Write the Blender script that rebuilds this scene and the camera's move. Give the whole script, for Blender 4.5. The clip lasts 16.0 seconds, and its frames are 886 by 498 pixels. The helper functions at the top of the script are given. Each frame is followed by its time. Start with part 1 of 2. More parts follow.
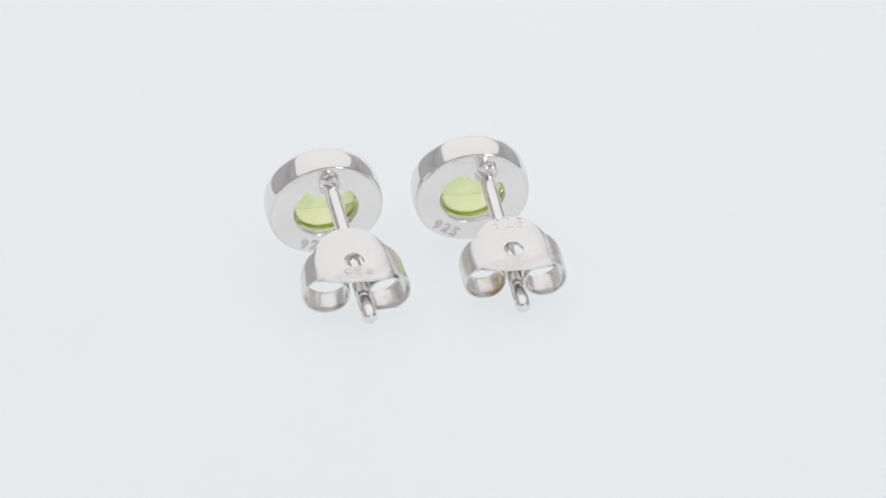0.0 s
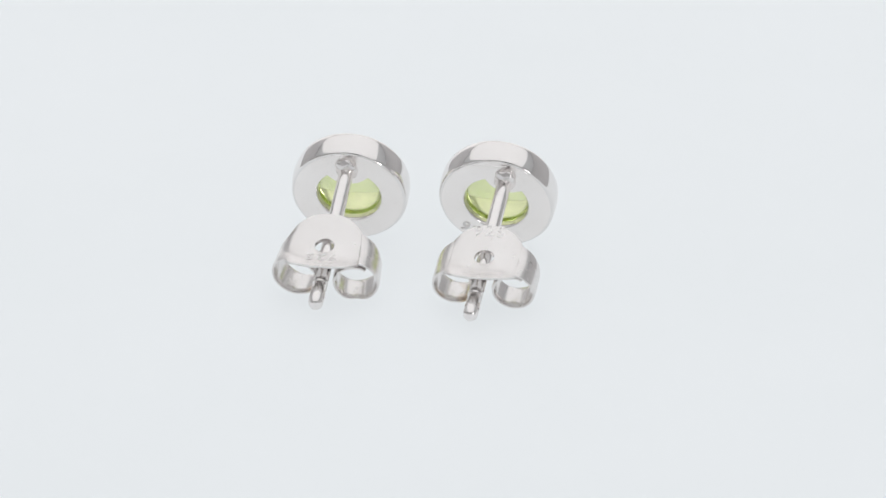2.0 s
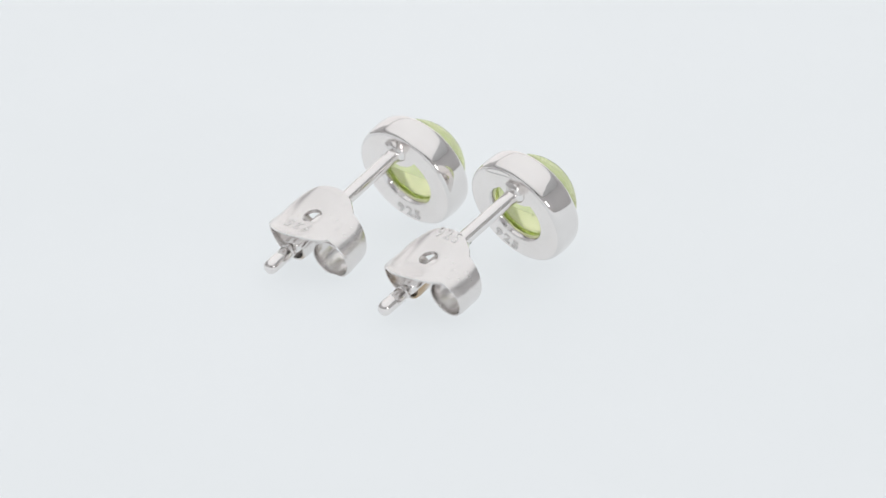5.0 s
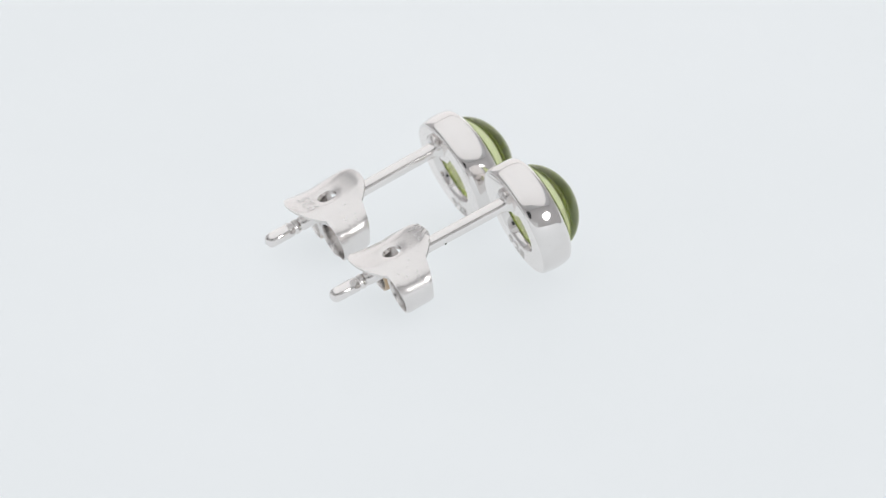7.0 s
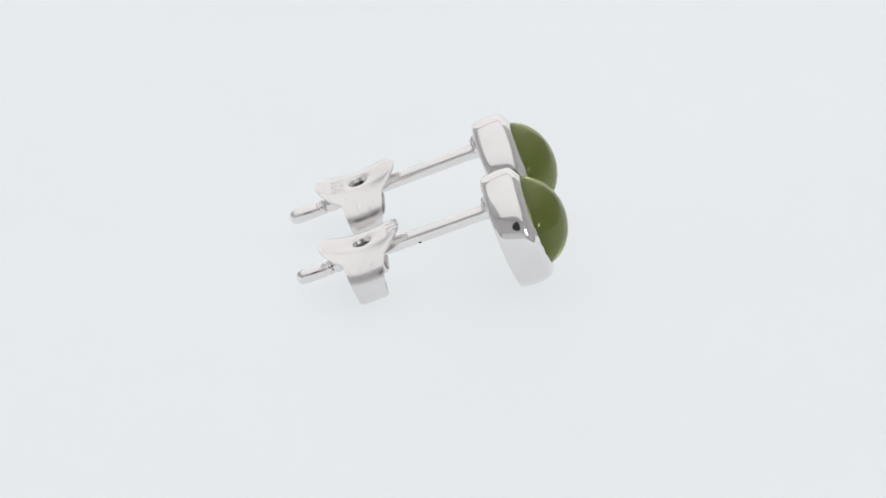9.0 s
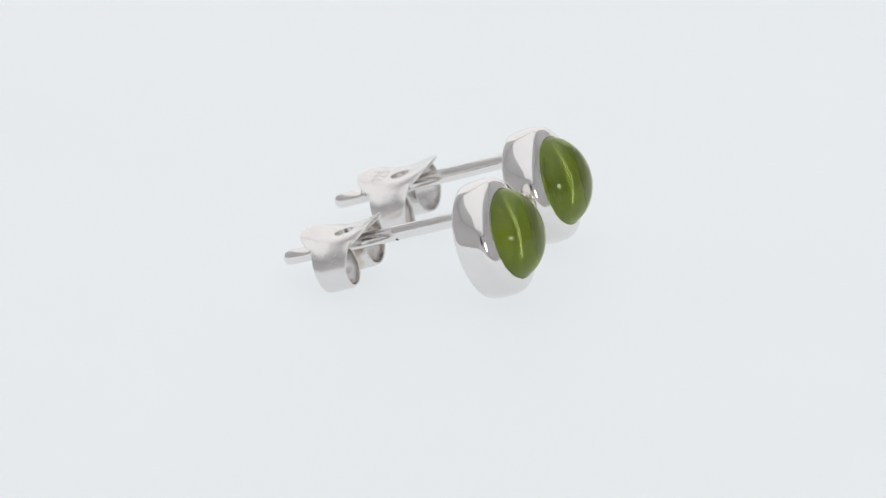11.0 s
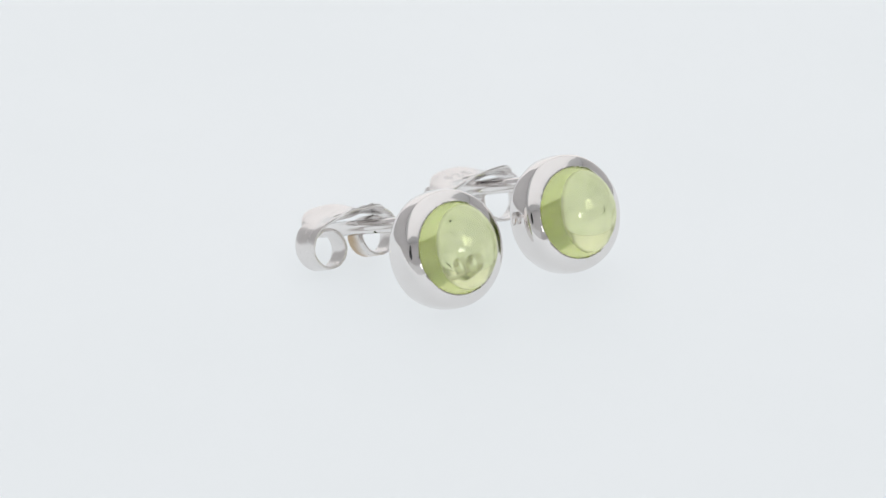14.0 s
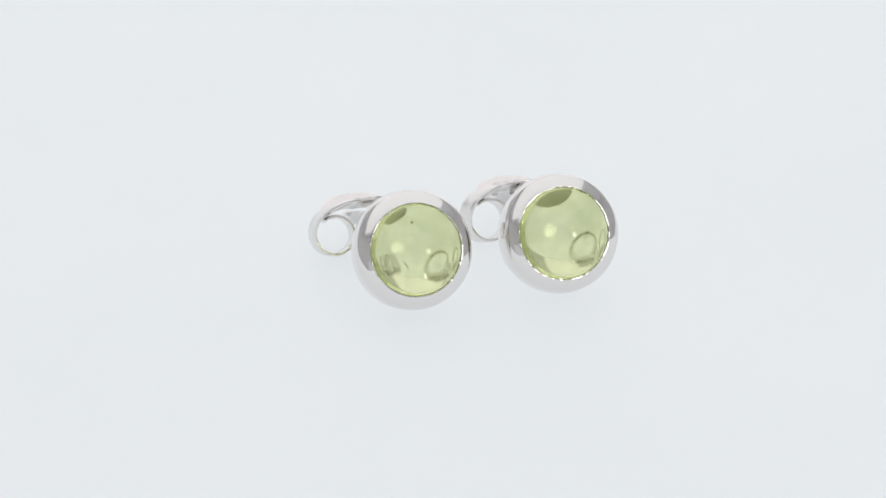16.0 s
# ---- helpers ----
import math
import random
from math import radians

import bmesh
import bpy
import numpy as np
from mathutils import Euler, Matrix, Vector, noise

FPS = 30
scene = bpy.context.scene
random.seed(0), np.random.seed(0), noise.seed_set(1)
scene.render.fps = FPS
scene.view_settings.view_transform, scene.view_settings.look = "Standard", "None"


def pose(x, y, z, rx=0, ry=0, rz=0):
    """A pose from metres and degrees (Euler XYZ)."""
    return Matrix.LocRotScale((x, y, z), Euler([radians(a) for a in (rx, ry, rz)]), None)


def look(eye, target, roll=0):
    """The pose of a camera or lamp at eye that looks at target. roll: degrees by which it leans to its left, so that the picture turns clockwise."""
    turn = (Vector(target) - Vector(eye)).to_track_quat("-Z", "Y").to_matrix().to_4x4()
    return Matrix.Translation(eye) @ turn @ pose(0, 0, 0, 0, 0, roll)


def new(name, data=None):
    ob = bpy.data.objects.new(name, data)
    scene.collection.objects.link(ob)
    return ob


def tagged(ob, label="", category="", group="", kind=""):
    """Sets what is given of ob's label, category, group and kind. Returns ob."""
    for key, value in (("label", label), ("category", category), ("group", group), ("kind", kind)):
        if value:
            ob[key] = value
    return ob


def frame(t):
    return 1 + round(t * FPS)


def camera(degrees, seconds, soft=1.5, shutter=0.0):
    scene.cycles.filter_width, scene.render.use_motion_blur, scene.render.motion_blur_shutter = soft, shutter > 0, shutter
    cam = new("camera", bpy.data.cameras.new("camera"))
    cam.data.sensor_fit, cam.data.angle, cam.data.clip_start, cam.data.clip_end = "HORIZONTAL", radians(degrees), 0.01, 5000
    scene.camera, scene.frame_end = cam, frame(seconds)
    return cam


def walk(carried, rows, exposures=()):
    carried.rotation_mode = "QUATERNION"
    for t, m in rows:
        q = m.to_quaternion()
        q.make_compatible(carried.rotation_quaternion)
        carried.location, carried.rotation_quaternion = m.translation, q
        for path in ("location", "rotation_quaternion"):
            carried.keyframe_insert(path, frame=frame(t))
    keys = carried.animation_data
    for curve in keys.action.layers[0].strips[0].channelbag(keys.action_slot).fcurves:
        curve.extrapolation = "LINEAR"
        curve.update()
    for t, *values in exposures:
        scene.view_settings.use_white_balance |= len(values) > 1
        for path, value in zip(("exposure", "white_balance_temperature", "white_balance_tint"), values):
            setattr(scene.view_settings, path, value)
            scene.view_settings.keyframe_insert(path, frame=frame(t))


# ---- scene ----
# the camera stands still and looks down at a small turntable; units are metres, MM is one millimetre
MM = 0.001
cam = camera(7.363, 16.0, soft=1.4)
GROUND = 5.87                       # height of the platter in the fitted set of axes, in mm
cam_pose = pose(0, -374.69 * MM, (157.33 - GROUND) * MM, 68.17, 0, -0.04) @ pose(0, 0, 0, 0, 0, -0.498)
cam.data.dof.use_dof, cam.data.dof.focus_distance, cam.data.dof.aperture_fstop = True, 0.4015, 60.0
walk(cam, [(0.0, cam_pose), (16.0, cam_pose)])
scene.view_settings.exposure = 0.0

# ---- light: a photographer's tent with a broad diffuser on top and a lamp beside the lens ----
world = bpy.data.worlds.new("world")
scene.world = world
world.use_nodes = True
world.node_tree.nodes["Background"].inputs[0].default_value = (0.55, 0.57, 0.6, 1)
world.node_tree.nodes["Background"].inputs[1].default_value = 0.3


def area_lamp(name, m, sx, sy, power, colour, shape="RECTANGLE"):
    data = bpy.data.lights.new(name, "AREA")
    data.shape, data.size, data.size_y, data.energy, data.color = shape, sx, sy, power, colour
    ob = new(name, data)
    ob.matrix_world = m
    return ob


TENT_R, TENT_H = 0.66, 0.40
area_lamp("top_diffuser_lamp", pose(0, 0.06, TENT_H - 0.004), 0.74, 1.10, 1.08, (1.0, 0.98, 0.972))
# added rear lamp: its bright panel stands in for a white backdrop
area_lamp("backdrop_fill_lamp", look((0, 0.555, 0.173), (0, 0, 0.173)), 0.56, 0.34, 0.30, (1.0, 0.98, 0.972))
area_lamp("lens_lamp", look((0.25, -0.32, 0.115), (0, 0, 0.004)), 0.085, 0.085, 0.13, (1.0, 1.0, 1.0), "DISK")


# ---- materials ----
def material(name):
    m = bpy.data.materials.new(name)
    m.use_nodes = True
    nt = m.node_tree
    return m, nt, nt.nodes["Principled BSDF"]


def noise_node(nt, scale, detail=4.0, rough=0.55):
    co = nt.nodes.new("ShaderNodeTexCoord")
    n = nt.nodes.new("ShaderNodeTexNoise")
    n.inputs["Scale"].default_value, n.inputs["Detail"].default_value, n.inputs["Roughness"].default_value = scale, detail, rough
    nt.links.new(co.outputs["Object"], n.inputs["Vector"])
    return n


def ramp(nt, src, lo, hi, p0=0.3, p1=0.7):
    r = nt.nodes.new("ShaderNodeValToRGB")
    r.color_ramp.elements[0].position, r.color_ramp.elements[0].color = p0, lo
    r.color_ramp.elements[1].position, r.color_ramp.elements[1].color = p1, hi
    nt.links.new(src, r.inputs[0])
    return r


def silver(name, rough_lo, rough_hi, base, bump, grain=2500.0, warm=1.0):
    m, nt, b = material(name)
    b.inputs["Metallic"].default_value = 1.0
    big = noise_node(nt, 500.0)
    fine = noise_node(nt, grain, 3.0)
    tone = ramp(nt, big.outputs[0], (base * 0.965, base * (0.965 - 0.04 * warm), base * (0.965 - 0.06 * warm), 1), (base, base * (1 - 0.035 * warm), base * (1 - 0.052 * warm), 1))
    nt.links.new(tone.outputs[0], b.inputs["Base Color"])
    mr = nt.nodes.new("ShaderNodeMapRange")
    mr.inputs[1].default_value, mr.inputs[2].default_value = 0.3, 0.7
    mr.inputs[3].default_value, mr.inputs[4].default_value = rough_lo, rough_hi
    nt.links.new(fine.outputs[0], mr.inputs[0])
    nt.links.new(mr.outputs[0], b.inputs["Roughness"])
    bp = nt.nodes.new("ShaderNodeBump")
    bp.inputs["Strength"].default_value, bp.inputs["Distance"].default_value = bump, 0.00003
    nt.links.new(big.outputs[0], bp.inputs["Height"])
    nt.links.new(bp.outputs[0], b.inputs["Normal"])
    return m


SILVER = silver("polished_silver", 0.04, 0.10, 0.83, 0.2, warm=0.8)
SATIN = silver("satin_silver", 0.17, 0.23, 0.90, 0.12, warm=1.1)
STAMPED = silver("stamped_silver", 0.19, 0.28, 0.815, 0.22, warm=0.8)
TARNISHED = silver("tarnished_silver", 0.19, 0.28, 0.815, 0.22, warm=0.8)


def tarnish(m, start):
    """Brownish spots where the polish did not reach."""
    nt = m.node_tree
    b = nt.nodes["Principled BSDF"]
    src = b.inputs["Base Color"].links[0].from_socket
    n = noise_node(nt, 330.0, 2.0)
    r = ramp(nt, n.outputs[0], (0, 0, 0, 1), (1, 1, 1, 1), start, start + 0.1)
    mix = nt.nodes.new("ShaderNodeMix")
    mix.data_type = "RGBA"
    nt.links.new(r.outputs[0], mix.inputs[0])
    nt.links.new(src, mix.inputs[6])
    mix.inputs[7].default_value = (0.52, 0.40, 0.27, 1)
    nt.links.new(mix.outputs[2], b.inputs["Base Color"])


tarnish(STAMPED, 0.72)
tarnish(TARNISHED, 0.61)
ETCH = silver("etched_silver", 0.3, 0.45, 0.80, 0.6, warm=0.6)
STAMP = silver("deep_stamped_silver", 0.3, 0.5, 0.67, 0.6)
WIRE = silver("drawn_silver_wire", 0.06, 0.2, 0.86, 0.7, 1500.0, warm=0.8)
# cup metal set dark: the stone's inner shade is put into this colour
LINING = silver("darkened_silver", 0.3, 0.45, 0.50, 0.5)


def stone_material():
    m, nt, b = material("peridot")
    cloud = noise_node(nt, 420.0, 5.0, 0.6)
    tone = ramp(nt, cloud.outputs[0], (0.965, 0.98, 0.78, 1), (0.985, 0.993, 0.85, 1))
    glass = nt.nodes.new("ShaderNodeBsdfGlass")
    glass.inputs["IOR"].default_value, glass.inputs["Roughness"].default_value = 1.63, 0.03
    nt.links.new(tone.outputs[0], glass.inputs["Color"])
    milk = nt.nodes.new("ShaderNodeBsdfTranslucent")
    milk.inputs["Color"].default_value = (0.50, 0.68, 0.04, 1)
    mix = nt.nodes.new("ShaderNodeMixShader")
    wisp = noise_node(nt, 900.0, 3.0, 0.6)
    share = nt.nodes.new("ShaderNodeMapRange")
    share.inputs[1].default_value, share.inputs[2].default_value = 0.35, 0.7
    share.inputs[3].default_value, share.inputs[4].default_value = 0.11, 0.22
    nt.links.new(wisp.outputs[0], share.inputs[0])
    nt.links.new(share.outputs[0], mix.inputs[0])
    nt.links.new(glass.outputs[0], mix.inputs[1])
    nt.links.new(milk.outputs[0], mix.inputs[2])
    nt.links.new(mix.outputs[0], nt.nodes["Material Output"].inputs["Surface"])
    nt.nodes.remove(b)
    return m


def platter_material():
    m, nt, b = material("glowing_white_acrylic")
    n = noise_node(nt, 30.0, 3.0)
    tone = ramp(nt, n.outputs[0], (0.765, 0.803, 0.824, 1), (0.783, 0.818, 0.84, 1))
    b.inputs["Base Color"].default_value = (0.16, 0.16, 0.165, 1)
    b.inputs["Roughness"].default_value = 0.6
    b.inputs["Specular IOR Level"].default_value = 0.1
    # the ground's white light is put into its own emission; contact shadows stay faint
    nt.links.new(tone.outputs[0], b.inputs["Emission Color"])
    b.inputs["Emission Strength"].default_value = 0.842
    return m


def plain(name, lo, hi, rough, scale):
    m, nt, b = material(name)
    n = noise_node(nt, scale)
    tone = ramp(nt, n.outputs[0], lo, hi)
    nt.links.new(tone.outputs[0], b.inputs["Base Color"])
    b.inputs["Roughness"].default_value = rough
    return m


PERIDOT = stone_material()
FLAW = plain("dark_flaw", (0.04, 0.05, 0.012, 1), (0.07, 0.08, 0.02, 1), 0.5, 20000.0)
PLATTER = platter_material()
TENT = plain("pale_tent_cloth", (0.68, 0.665, 0.665, 1), (0.74, 0.725, 0.725, 1), 0.9, 60.0)
CEIL = plain("white_diffuser_cloth", (0.78, 0.78, 0.78, 1), (0.82, 0.82, 0.82, 1), 0.9, 60.0)
TABLE = plain("white_laminate", (0.74, 0.75, 0.76, 1), (0.79, 0.80, 0.81, 1), 0.5, 40.0)
BLACK = plain("black_lens_barrel", (0.015, 0.015, 0.016, 1), (0.025, 0.025, 0.026, 1), 0.4, 300.0)


# ---- mesh helpers ----
def finish(me, bm, angle=35):
    bmesh.ops.recalc_face_normals(bm, faces=bm.faces)
    bm.to_mesh(me)
    bm.free()
    me.polygons.foreach_set("use_smooth", [True] * len(me.polygons))
    me.set_sharp_from_angle(angle=radians(angle))


def part(name, bm, mat, parent=None, label="", angle=35):
    me = bpy.data.meshes.new(name)
    finish(me, bm, angle)
    me.materials.append(mat)
    ob = new(name, me)
    if parent:
        ob.parent = parent
    if label:
        tagged(ob, label)
    return ob


def loft(bm, rings, close=False):
    """Skin closed rings of equal length one after another."""
    vs = [[bm.verts.new(Vector(p) * MM) for p in ring] for ring in rings]
    pairs = list(zip(vs, vs[1:])) + ([(vs[-1], vs[0])] if close else [])
    for a, b in pairs:
        n = len(a)
        for i in range(n):
            j = (i + 1) % n
            bm.faces.new((a[i], a[j], b[j], b[i]))
    return vs


def lathe(profile, segs=96, cy=0.0, cz=0.0, close=False, caps=False):
    """Turn (x, radius) pairs about the x axis through (cy, cz); a radius may be a function of the angle."""
    bm = bmesh.new()
    rings = []
    for x, r in profile:
        ring = []
        for i in range(segs):
            a = 2 * math.pi * i / segs
            rr = r(a) if callable(r) else r
            ring.append((x, cy + rr * math.sin(a), cz + rr * math.cos(a)))
        rings.append(ring)
    vs = loft(bm, rings, close)
    if caps:
        bm.faces.new(vs[0])
        bm.faces.new(vs[-1])
    return bm


def text_mesh(text, size, depth, bow):
    """Raised lettering, as mesh, centred on its origin in the xy plane."""
    cu = bpy.data.curves.new("lettering", "FONT")
    cu.body, cu.size, cu.extrude, cu.align_x, cu.align_y = text, size * MM, depth * MM, "CENTER", "CENTER"
    cu.resolution_u, cu.space_character, cu.offset = 3, 1.25, bow
    ob = bpy.data.objects.new("lettering", cu)
    scene.collection.objects.link(ob)
    bpy.context.view_layer.update()
    me = bpy.data.meshes.new_from_object(ob.evaluated_get(bpy.context.evaluated_depsgraph_get()))
    bpy.data.objects.remove(ob)
    return me


# ---- the setting ----
def tent():
    bm = bmesh.new()
    n = 64
    lo = [(TENT_R * 1000 * math.cos(2 * math.pi * i / n), TENT_R * 1000 * math.sin(2 * math.pi * i / n)) for i in range(n)]
    loft(bm, [[(x, y, -30) for x, y in lo], [(x, y, TENT_H * 1000) for x, y in lo],
              [(x * 1.02, y * 1.02, TENT_H * 1000) for x, y in lo], [(x * 1.02, y * 1.02, -30) for x, y in lo]], close=True)
    tagged(part("wall_tent", bm, TENT), "pale cloth wall of a round photo tent", "wall", kind="structure")
    bm = bmesh.new()
    vs = loft(bm, [[(x * 1.03, y * 1.03, TENT_H * 1000 + 1) for x, y in lo], [(x * 1.03, y * 1.03, TENT_H * 1000 + 8) for x, y in lo]])
    bm.faces.new(vs[0]), bm.faces.new(vs[1])
    tagged(part("ceiling", bm, CEIL), "white cloth top of the photo tent", "ceiling", kind="structure")
    bm = bmesh.new()
    vs = loft(bm, [[(x * 1.03, y * 1.03, -12) for x, y in lo], [(x * 1.03, y * 1.03, -30) for x, y in lo]])
    bm.faces.new(vs[0]), bm.faces.new(vs[1])
    tagged(part("floor", bm, TABLE), "white laminate table top under the turntable", "table top", kind="structure")


def turntable():
    root = new("turntable")
    tagged(root, "evenly glowing white acrylic turntable turning slowly under the earrings", "turntable")
    r = 570.0
    bm = bmesh.new()
    n = 128
    rings = []
    for rr, z in ((r, -8), (r, -1.0), (r - 0.3, -0.3), (r - 1.0, 0.0)):
        rings.append([(rr * math.cos(2 * math.pi * i / n), rr * math.sin(2 * math.pi * i / n), z) for i in range(n)])
    vs = loft(bm, rings)
    bm.faces.new(vs[0]), bm.faces.new(vs[-1])
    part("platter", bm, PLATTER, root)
    bm = bmesh.new()
    rings = [[(rr * math.cos(2 * math.pi * i / n), rr * math.sin(2 * math.pi * i / n), z) for i in range(n)] for rr, z in ((120, -11.7), (120, -8.05))]
    vs = loft(bm, rings)
    bm.faces.new(vs[0]), bm.faces.new(vs[-1])
    part("hub", bm, TABLE, root)
    return root


def lens():
    """The black barrel whose reflection shows in the silver, just behind the eye."""
    bm = lathe([(9, 4.0), (8, 53.0), (10, 56.0), (80, 56.0), (82, 0.01)], 48)
    ob = part("camera_lens", bm, BLACK)
    tagged(ob, "black lens barrel seen mirrored in the silver", "camera lens")
    ob.matrix_world = cam_pose @ pose(0, 0, 0, 0, -90, 0)


def front_card():
    """An added, unseen white card that brightens the silver from below the lens."""
    bm = bmesh.new()
    w, d, h = 150.0, 2.0, 62.0
    loft(bm, [[(-w, 0, 0), (w, 0, 0), (w, 0, h - 3), (w - 3, 0, h), (-w + 3, 0, h), (-w, 0, h - 3)], [(-w, -d, 0), (w, -d, 0), (w, -d, h - 3), (w - 3, -d, h), (-w + 3, -d, h), (-w, -d, h - 3)]])
    for ring in (range(6), range(6, 12)):
        bm.verts.ensure_lookup_table()
        bm.faces.new([bm.verts[i] for i in ring])
    ob = part("fill_card", bm, CEIL)
    tagged(ob, "added white fill card, seen only mirrored in the silver", "reflector")
    ob.matrix_world = pose(0, -0.345, 0.0005, -12, 0, 0)


# ---- the earrings; local x points out of the stone's face, the pin runs along -x ----
WINDOW, CUP_FLOOR = 1.92, 0.45    # radius of the back opening, thickness of the back
BAND = 1.06                            # depth of the setting's band against its drawn profile


def window_radius(lobe):
    """The back opening as a radius by angle: a circle with a lobe of metal round the pin's foot."""
    size, centre = lobe

    def radius(a):
        c, s = math.cos(a), math.sin(a)
        disc = size ** 2 - (centre * s) ** 2
        ragged = 0.03 * noise.noise(Vector((math.cos(a) * 5, math.sin(a) * 5, centre * 9)))
        if c > 0 and disc > 0:
            return min(WINDOW, centre * c - math.sqrt(disc)) + ragged
        return WINDOW + ragged * 0.5
    return radius


def bezel(parent, lobe):
    opening = window_radius(lobe)
    wob = lambda r, k: (lambda a: r + 0.012 * math.sin(3 * a + k) + 0.008 * math.sin(7 * a + 2 * k))
    rough = lambda r: (lambda a: r + 0.035 * noise.noise(Vector((math.cos(a) * 16, math.sin(a) * 16, r))))
    prof = [(CUP_FLOOR / BAND, lambda a: opening(a) - 0.06), (0.06, opening), (0.0, lambda a: opening(a) + 0.06),
            (0.0, 2.9), (0.0, 3.26), (0.03, 3.34), (0.09, wob(3.40, 1)), (0.20, wob(3.437, 1)), (0.38, wob(3.468, 1)), (0.60, wob(3.49, 2)), (0.85, wob(3.50, 2)),
            (1.10, wob(3.49, 2)), (1.32, wob(3.47, 2)), (1.48, wob(3.445, 2)), (1.62, wob(3.40, 2)),
            (1.73, wob(3.33, 2)), (1.82, wob(3.23, 3)), (1.90, wob(3.10, 3)), (1.975, wob(2.93, 3)), (2.035, wob(2.80, 3)),
            (2.07, rough(2.715)), (2.05, rough(2.672)), (1.95, 2.655), (1.9, 2.69), (CUP_FLOOR / BAND, 2.69)]
    prof = [(x * BAND if x > 0.3 else x, r) for x, r in prof]
    bm = lathe(prof, 240, close=True)
    return part("setting", bm, SILVER, parent, "polished round silver bezel setting", 50)


def back_finish(parent, lobe):
    """The matt back face, a thin satin skin on the setting."""
    opening = window_radius(lobe)
    prof = [(-0.012, lambda a: opening(a) + 0.07), (-0.012, 3.25), (0.002, 3.26), (0.002, lambda a: opening(a) + 0.06)]
    bm = lathe(prof, 144, close=True)
    return part("back_plate", bm, SATIN, parent, "satin silver back with round window")


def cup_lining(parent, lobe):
    """The inside of the cup in which the stone sits, darkened as shade."""
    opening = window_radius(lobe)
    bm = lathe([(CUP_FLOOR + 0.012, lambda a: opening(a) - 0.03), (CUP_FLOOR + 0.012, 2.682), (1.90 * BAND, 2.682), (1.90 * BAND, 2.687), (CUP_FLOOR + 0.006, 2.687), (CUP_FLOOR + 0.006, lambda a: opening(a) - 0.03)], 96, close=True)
    return part("cup_lining", bm, LINING, parent, "silver inside of the cup, darkened as shade within the stone")


def inclusion(parent, place, size):
    """A small dark flaw inside the stone."""
    bm = bmesh.new()
    bmesh.ops.create_icosphere(bm, subdivisions=2, radius=size * MM)
    for v in bm.verts:
        v.co *= 1 + 0.4 * noise.noise(v.co * 30000)
    part("inclusion", bm, FLAW, parent).matrix_basis = pose(*[c * MM for c in place], 30, 50, 0)


def feather(parent, place, angle, length, bend, thick=0.012):
    """A fine curved crack inside the stone, its line at the angle from the local y axis."""
    bm = bmesh.new()
    rings = []
    for k in range(13):
        f = k / 12
        w = thick * math.sin(math.pi * min(max(f, 0.06), 0.94)) * (1 + 0.5 * math.sin(23 * f)) + 0.002
        y, z = (f - 0.5) * length, length * (bend * (f - 0.5) ** 2 + 0.04 * math.sin(11 * f + length))
        rings.append([(w * math.cos(i * math.pi / 3), y, z + w * math.sin(i * math.pi / 3)) for i in range(6)])
    vs = loft(bm, rings)
    bm.faces.new(vs[0]), bm.faces.new(vs[-1])
    part("feather", bm, FLAW, parent).matrix_basis = pose(*[c * MM for c in place], angle, 0, 0)


def stone(parent):
    h, rb, rim = 1.90, 2.665, 1.90 * BAND
    b = CUP_FLOOR + 0.03
    prof = [(b, 0.02), (b, 2.4), (b + 0.03, 2.54), (b + 0.11, 2.63), (b + 0.25, rb), (rim, rb)]
    for i in range(1, 72):
        a = math.pi / 2 * i / 72
        prof.append((rim + h * math.sin(a) ** 1.16, rb * math.cos(a)))
    prof.append((rim + h, 0.02))
    bm = lathe(prof, 224, caps=True)
    return part("stone", bm, PERIDOT, parent, "translucent green domed peridot cabochon", 60)


def pin(parent, nicked, pin_z, tilt):
    r = 0.44
    prof = [(0.0, r + 0.22), (-0.10, r + 0.2), (-0.22, r + 0.08), (-0.4, r + 0.02), (-0.7, r), (-9.55, r), (-9.62, r - 0.03), (-9.72, r - 0.07), (-9.82, r - 0.03),
            (-9.88, r), (-10.05, r), (-10.12, r - 0.05), (-10.2, r - 0.05), (-10.28, r), (-11.6, r), (-11.8, r * 0.9), (-11.93, r * 0.66), (-12.0, r * 0.3), (-12.005, 0.01)]
    bm = lathe(prof, 32)
    ob = part("pin", bm, WIRE, parent, "thin straight silver ear pin")
    ob.matrix_basis = pose(0, 0, pin_z * MM, 0, tilt, 0)
    if nicked:
        bm = bmesh.new()
        bmesh.ops.create_icosphere(bm, subdivisions=2, radius=0.11 * MM)
        for v in bm.verts:
            v.co = Vector((v.co.x * 0.8, v.co.y * 0.35, v.co.z * 1.1))
        nick = part("nick", bm, FLAW, ob, "small dark nick in the pin")
        nick.matrix_basis = pose(-4.5 * MM, -0.385 * MM, -0.2 * MM, 27, 0, 0)
    bm = bmesh.new()
    bmesh.ops.create_icosphere(bm, subdivisions=3, radius=0.55 * MM)
    for v in bm.verts:
        n = noise.noise(v.co * 2600)
        v.co = Vector((v.co.x * 0.62, v.co.y * 1.05, v.co.z * 0.95)) * (1 + 0.28 * n) + Vector((-0.05, 0.03, pin_z + 0.42)) * MM
    part("solder_joint", bm, STAMPED, parent, "rough blob of silver solder at the pin's foot")
    return ob


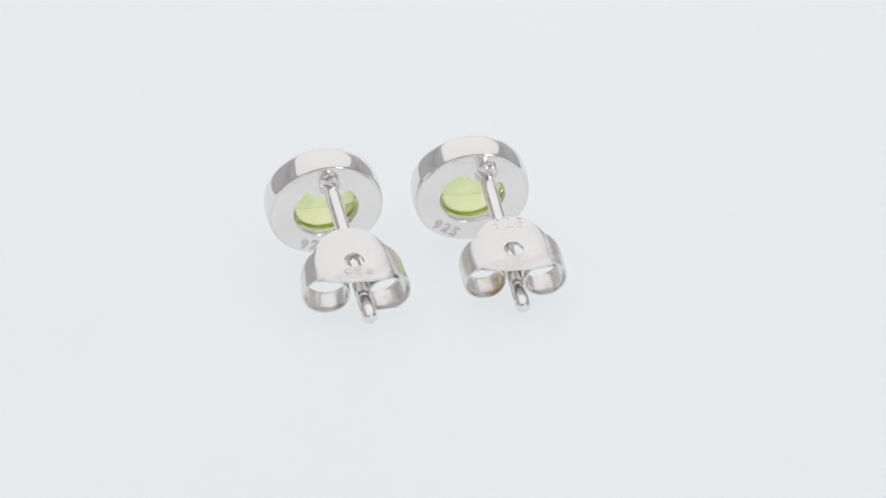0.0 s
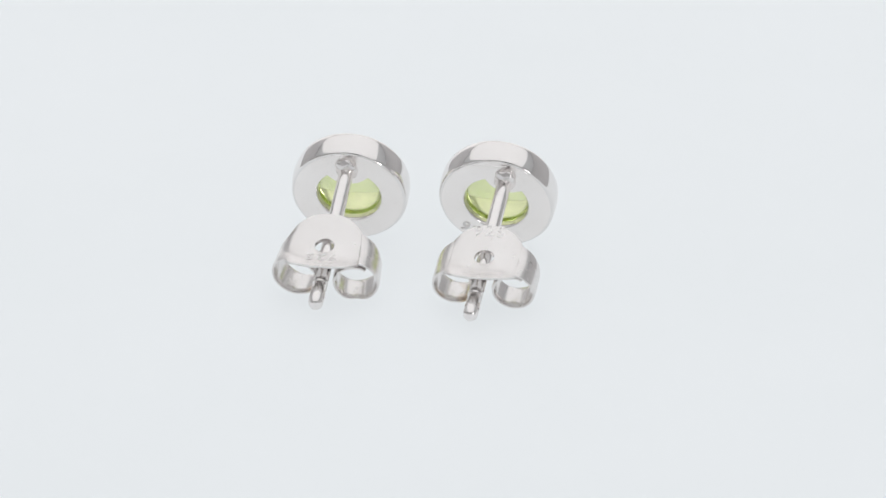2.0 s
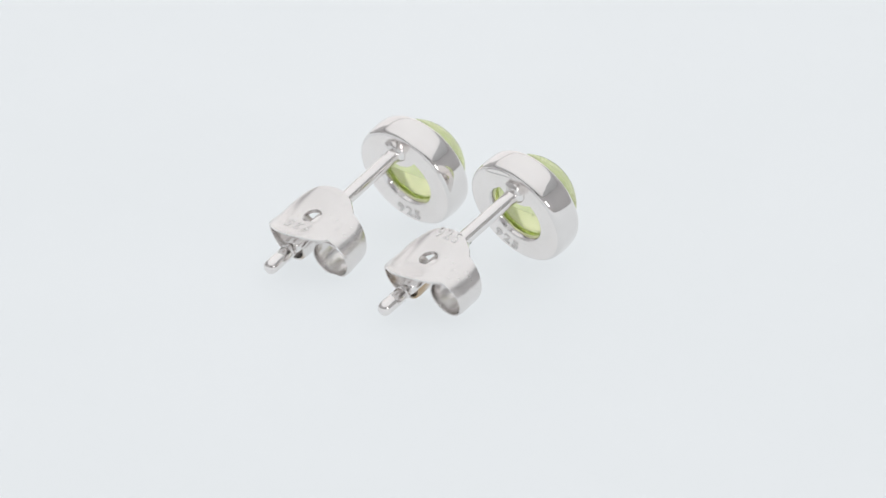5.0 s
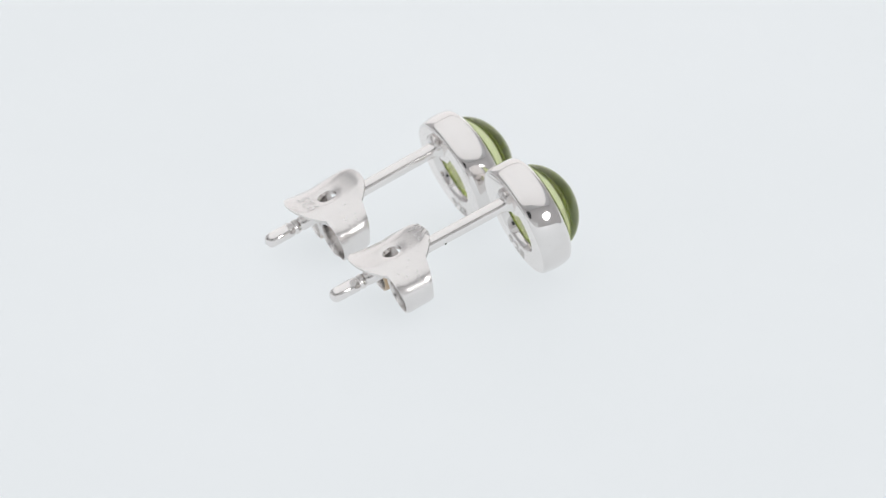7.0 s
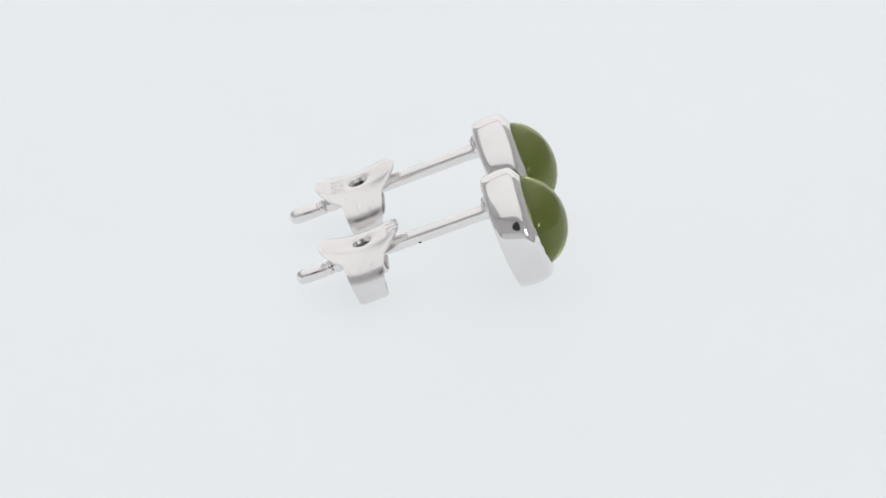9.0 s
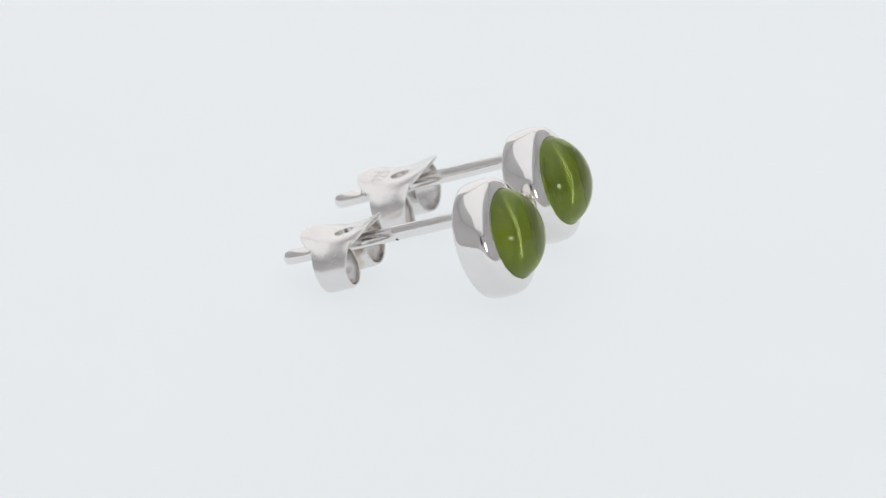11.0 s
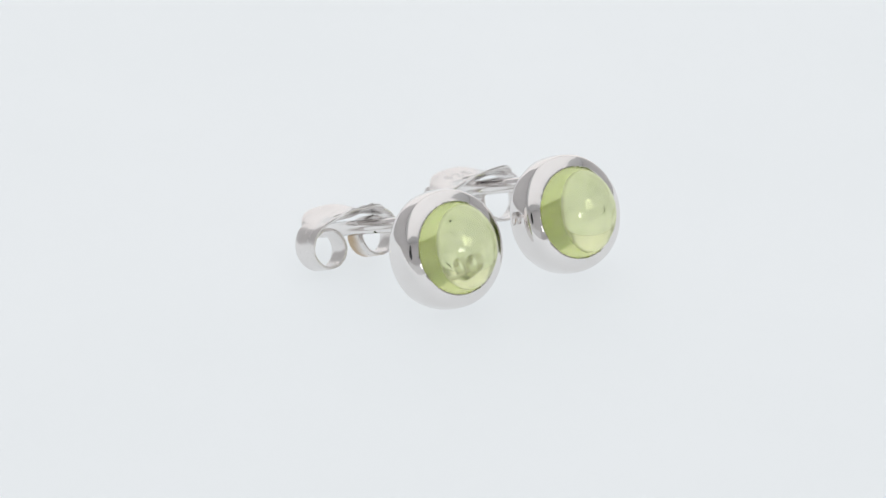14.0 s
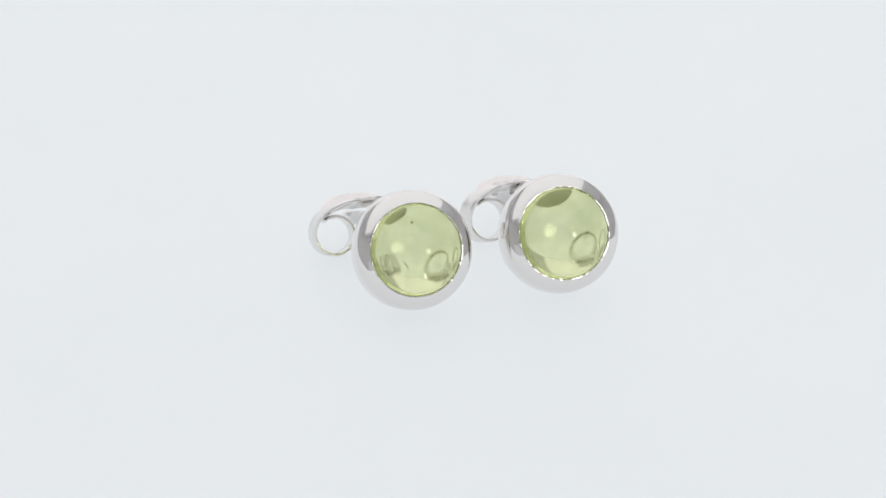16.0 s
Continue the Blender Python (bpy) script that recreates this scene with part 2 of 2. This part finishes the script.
def flat_loop(parent):
    """A flattened raised loop along the back's upper edge."""
    bm = bmesh.new()
    rings, n = [], 40
    for k in range(n):
        a = 2 * math.pi * k / n
        c = Vector((0.0, 1.12 * math.cos(a), 0.17 * math.sin(a) - 0.11 * math.cos(a) ** 2))
        out = Vector((0.0, math.cos(a) * 0.4, math.sin(a))).normalized()
        rings.append([tuple(c + out * 0.035 * math.cos(j * math.pi / 3) + Vector((0.03 * math.sin(j * math.pi / 3), 0, 0))) for j in range(6)])
    loft(bm, rings, close=True)
    ob = part("flattened_loop", bm, STAMPED, parent)
    ob.matrix_basis = pose(0, 0, 0, -24, 0, 0) @ pose(-0.012 * MM, 0, 3.12 * MM)


def plate_outline(a):
    """Radius of the clutch's plate at the angle a; a = 0 points to the stone."""
    c, s = math.cos(a), math.sin(a)
    lo, hi = 0.3, 4.0
    for _ in range(30):
        m = (lo + hi) / 2
        u, v = m * c, abs(m * s)
        inside = ((u / 2.36) ** 2 + (v / 2.45) ** 2.1 if u > 0 else (u / 2.45) ** 2 + (v / 2.45) ** 2.3) < 1
        lo, hi = (m, hi) if inside else (lo, m)
    return lo


def plate_height(u, v):
    z = 0.06 * u * u if u > 0 else 0.11 * u * u
    z -= 0.18 * max(0.0, abs(v) - 0.85) ** 2
    rr = math.hypot(u, v)
    z -= 0.12 * math.exp(-(rr / 0.62) ** 4)
    return z


def clutch(parent, m, lean_a, lean_b, mark_side):
    """A butterfly clutch: a pierced plate whose sides roll under into two scrolls."""
    segs, t = 72, 0.25
    bm = bmesh.new()
    radii = []
    for k in range(9):
        f = (k / 8) ** 0.9
        radii.append(f)
    top, bottom = [], []
    for f in radii:
        ring_t, ring_b = [], []
        for i in range(segs):
            a = 2 * math.pi * i / segs
            rho = plate_outline(a)
            r = 0.58 + (rho - 0.58) * f
            u, v = r * math.cos(a), r * math.sin(a)
            z = plate_height(u, v)
            ring_t.append((u, v, z - (0.05 if f == 1 else 0)))
            ring_b.append((u, v, z - t + (0.04 if f == 1 else 0)))
        top.append(ring_t)
        bottom.append(ring_b)
    lip = [(x * 1.012, y * 1.012, z - t * 0.5) for x, y, z in [(p[0], p[1], p[2] + 0.05) for p in top[-1]]]
    loft(bm, top + [lip] + bottom[::-1], close=True)
    body = part("clutch", bm, STAMPED, parent, "stamped silver butterfly clutch with pierced plate", 40)
    body.matrix_basis = m
    for side, (lean, reach, radius, slide) in ((1, lean_a), (-1, lean_b)):
        rings = []
        n = 60
        across = [-1 + 2 * i / 8 for i in range(9)]
        for k in range(n + 1):
            f = k / n
            a = radians(78 - 384 * f)
            r = radius - 0.36 * f ** 0.8 + 0.03 * noise.noise(Vector((f * 9, side * 3.1, lean)))
            y, z = reach + r * math.cos(a), -0.29 - radius + r * math.sin(a)
            ny, nz = math.cos(a), math.sin(a)
            half = float(np.interp(f, (0, 0.1, 0.22, 0.45, 1), (1.3, 1.12, 0.92, 0.80, 0.72)))
            mid = float(np.interp(f, (0, 0.2, 0.45, 1), (0.0, -0.12, -0.2, -0.15))) + slide * min(1.0, 4 * f)
            follow = max(0.0, 1 - f * 4.5)
            ring = []
            for face, row in ((1, across), (-1, across[::-1])):
                for w in row:
                    edge = 0.055 if abs(w) == 1 else 0.105
                    u = mid + w * half
                    lift = (plate_height(u, 2.2) - plate_height(0.0, 2.2)) * follow
                    ring.append((u, side * (y + ny * face * edge), z + nz * face * edge + lift))
            rings.append(ring)
        bm = bmesh.new()
        vs = loft(bm, rings)
        bm.faces.new(vs[0]), bm.faces.new(vs[-1])
        sc = part("scroll", bm, TARNISHED if mark_side > 0 and side > 0 else STAMPED, body, "rolled silver side of the clutch", 40)
        sc.matrix_basis = pose(0, side * 1.6 * MM, -0.2 * MM, 0, 0, lean) @ pose(0, -side * 1.6 * MM, 0.2 * MM)
    me = text_mesh("925", 1.05, 0.012, 0.0)
    for v in me.vertices:
        x, y, z = v.co / MM
        x, y = (x, y - 0.10 * x * x) if mark_side > 0 else (x, y - 0.06 * x * x)
        pu, pv = (1.92 + y, -x) if mark_side > 0 else (-1.2 - y, x)
        v.co = Vector((pu, pv, plate_height(pu, pv) + 0.006 + z)) * MM
    me.materials.append(ETCH)
    ob = new("hallmark", me)
    ob.parent = body
    tagged(ob, "stamped number 925")
    return body


def earring(clutch_pose, lean_a, lean_b, mark_side, mark_angle, pin_z, lobe):
    root = new("earring")
    s = bezel(root, lobe)
    back_finish(root, lobe)
    cup_lining(root, lobe)
    gem = stone(root)
    if mark_side > 0:
        inclusion(gem, (1.9, 0.35, 1.2), 0.05)
        inclusion(gem, (2.6, 0.45, -0.1), 0.025)
        inclusion(gem, (2.2, -0.9, 0.3), 0.02)
        feather(gem, (1.8, 0.12, 0.66), -65, 0.36, 0.5)
        feather(gem, (1.5, -0.6, -0.42), -80, 0.42, -0.4, 0.016)
    else:
        feather(gem, (2.9, 0.95, -0.2), 70, 0.5, 0.9, 0.024)
        inclusion(gem, (2.3, -0.7, 0.4), 0.022)
    pin(root, mark_side > 0, pin_z, 1.3 if mark_side > 0 else 1.5)
    if mark_side > 0:
        flat_loop(s)
    clutch(root, clutch_pose, lean_a, lean_b, mark_side)
    me = text_mesh("925", 1.0, 0.02, 0.00003)
    me.materials.append(STAMP)
    ob = new("hallmark", me)
    ob.parent = s
    tagged(ob, "stamped number 925")
    a = radians(mark_angle)
    ob.matrix_basis = pose(-0.022 * MM, 2.76 * math.sin(a) * MM, 2.76 * math.cos(a) * MM) @ pose(0, 0, 0, 90, 0, -90) @ pose(0, 0, 0, 0, 0, 180 + mark_angle)
    return root


tent()
lens()
front_card()
table = turntable()
first = earring(pose(-7.445 * MM, 0.11 * MM, 2.99 * MM, 0, 0, 0), (-8, 1.48, 1.49, 0.0), (4, 1.78, 1.46, -0.28), -1, 170, 2.05, (1.4, 2.34))
tagged(first, "silver stud earring with green peridot cabochon lying on the turntable", "earring", "pair of earrings")
second = earring(pose(-7.638 * MM, 0.152 * MM, 3.02 * MM, -20, 0, 0), (0, 1.68, 1.36, 0.0), (0, 1.70, 1.38, -0.1), 1, 168, 1.93, (1.3, 2.36))
tagged(second, "silver stud earring with green peridot cabochon beside its twin", "earring", "pair of earrings")


# ---- what turns ----
def turn(t):
    """The platter's angle in degrees at t seconds."""
    return -11.013 * t + 0.154 * math.sin(2 * math.pi * t / 16)


def bob(t):
    """The platter's slight rise and fall in millimetres."""
    a = radians(turn(t))
    return -0.22 * math.cos(2 * a) + 0.05 * math.sin(2 * a)


def motions():
    times = [0.5 * i for i in range(33)]
    spin = lambda t: pose(0, 0, bob(t) * MM, 0, 0, turn(t))
    walk(table, [(t, spin(t)) for t in times])
    on_a = pose(-6.584 * MM, 2.218 * MM, (9.058 - GROUND) * MM, 0, 0, 102.577) @ pose(0, 0, 0, 0, -21.521, 0) @ pose(0, 0, 0, 1.408, 0, 0)
    on_b = pose(2.04 * MM, 4.062 * MM, (9.087 - GROUND) * MM, 0, 0, 100.208) @ pose(0, 0, 0, 0, -21.237, 0) @ pose(0, 0, 0, 20.213, 0, 0)
    walk(first, [(t, spin(t) @ on_a) for t in times])
    walk(second, [(t, spin(t) @ on_b) for t in times])


motions()
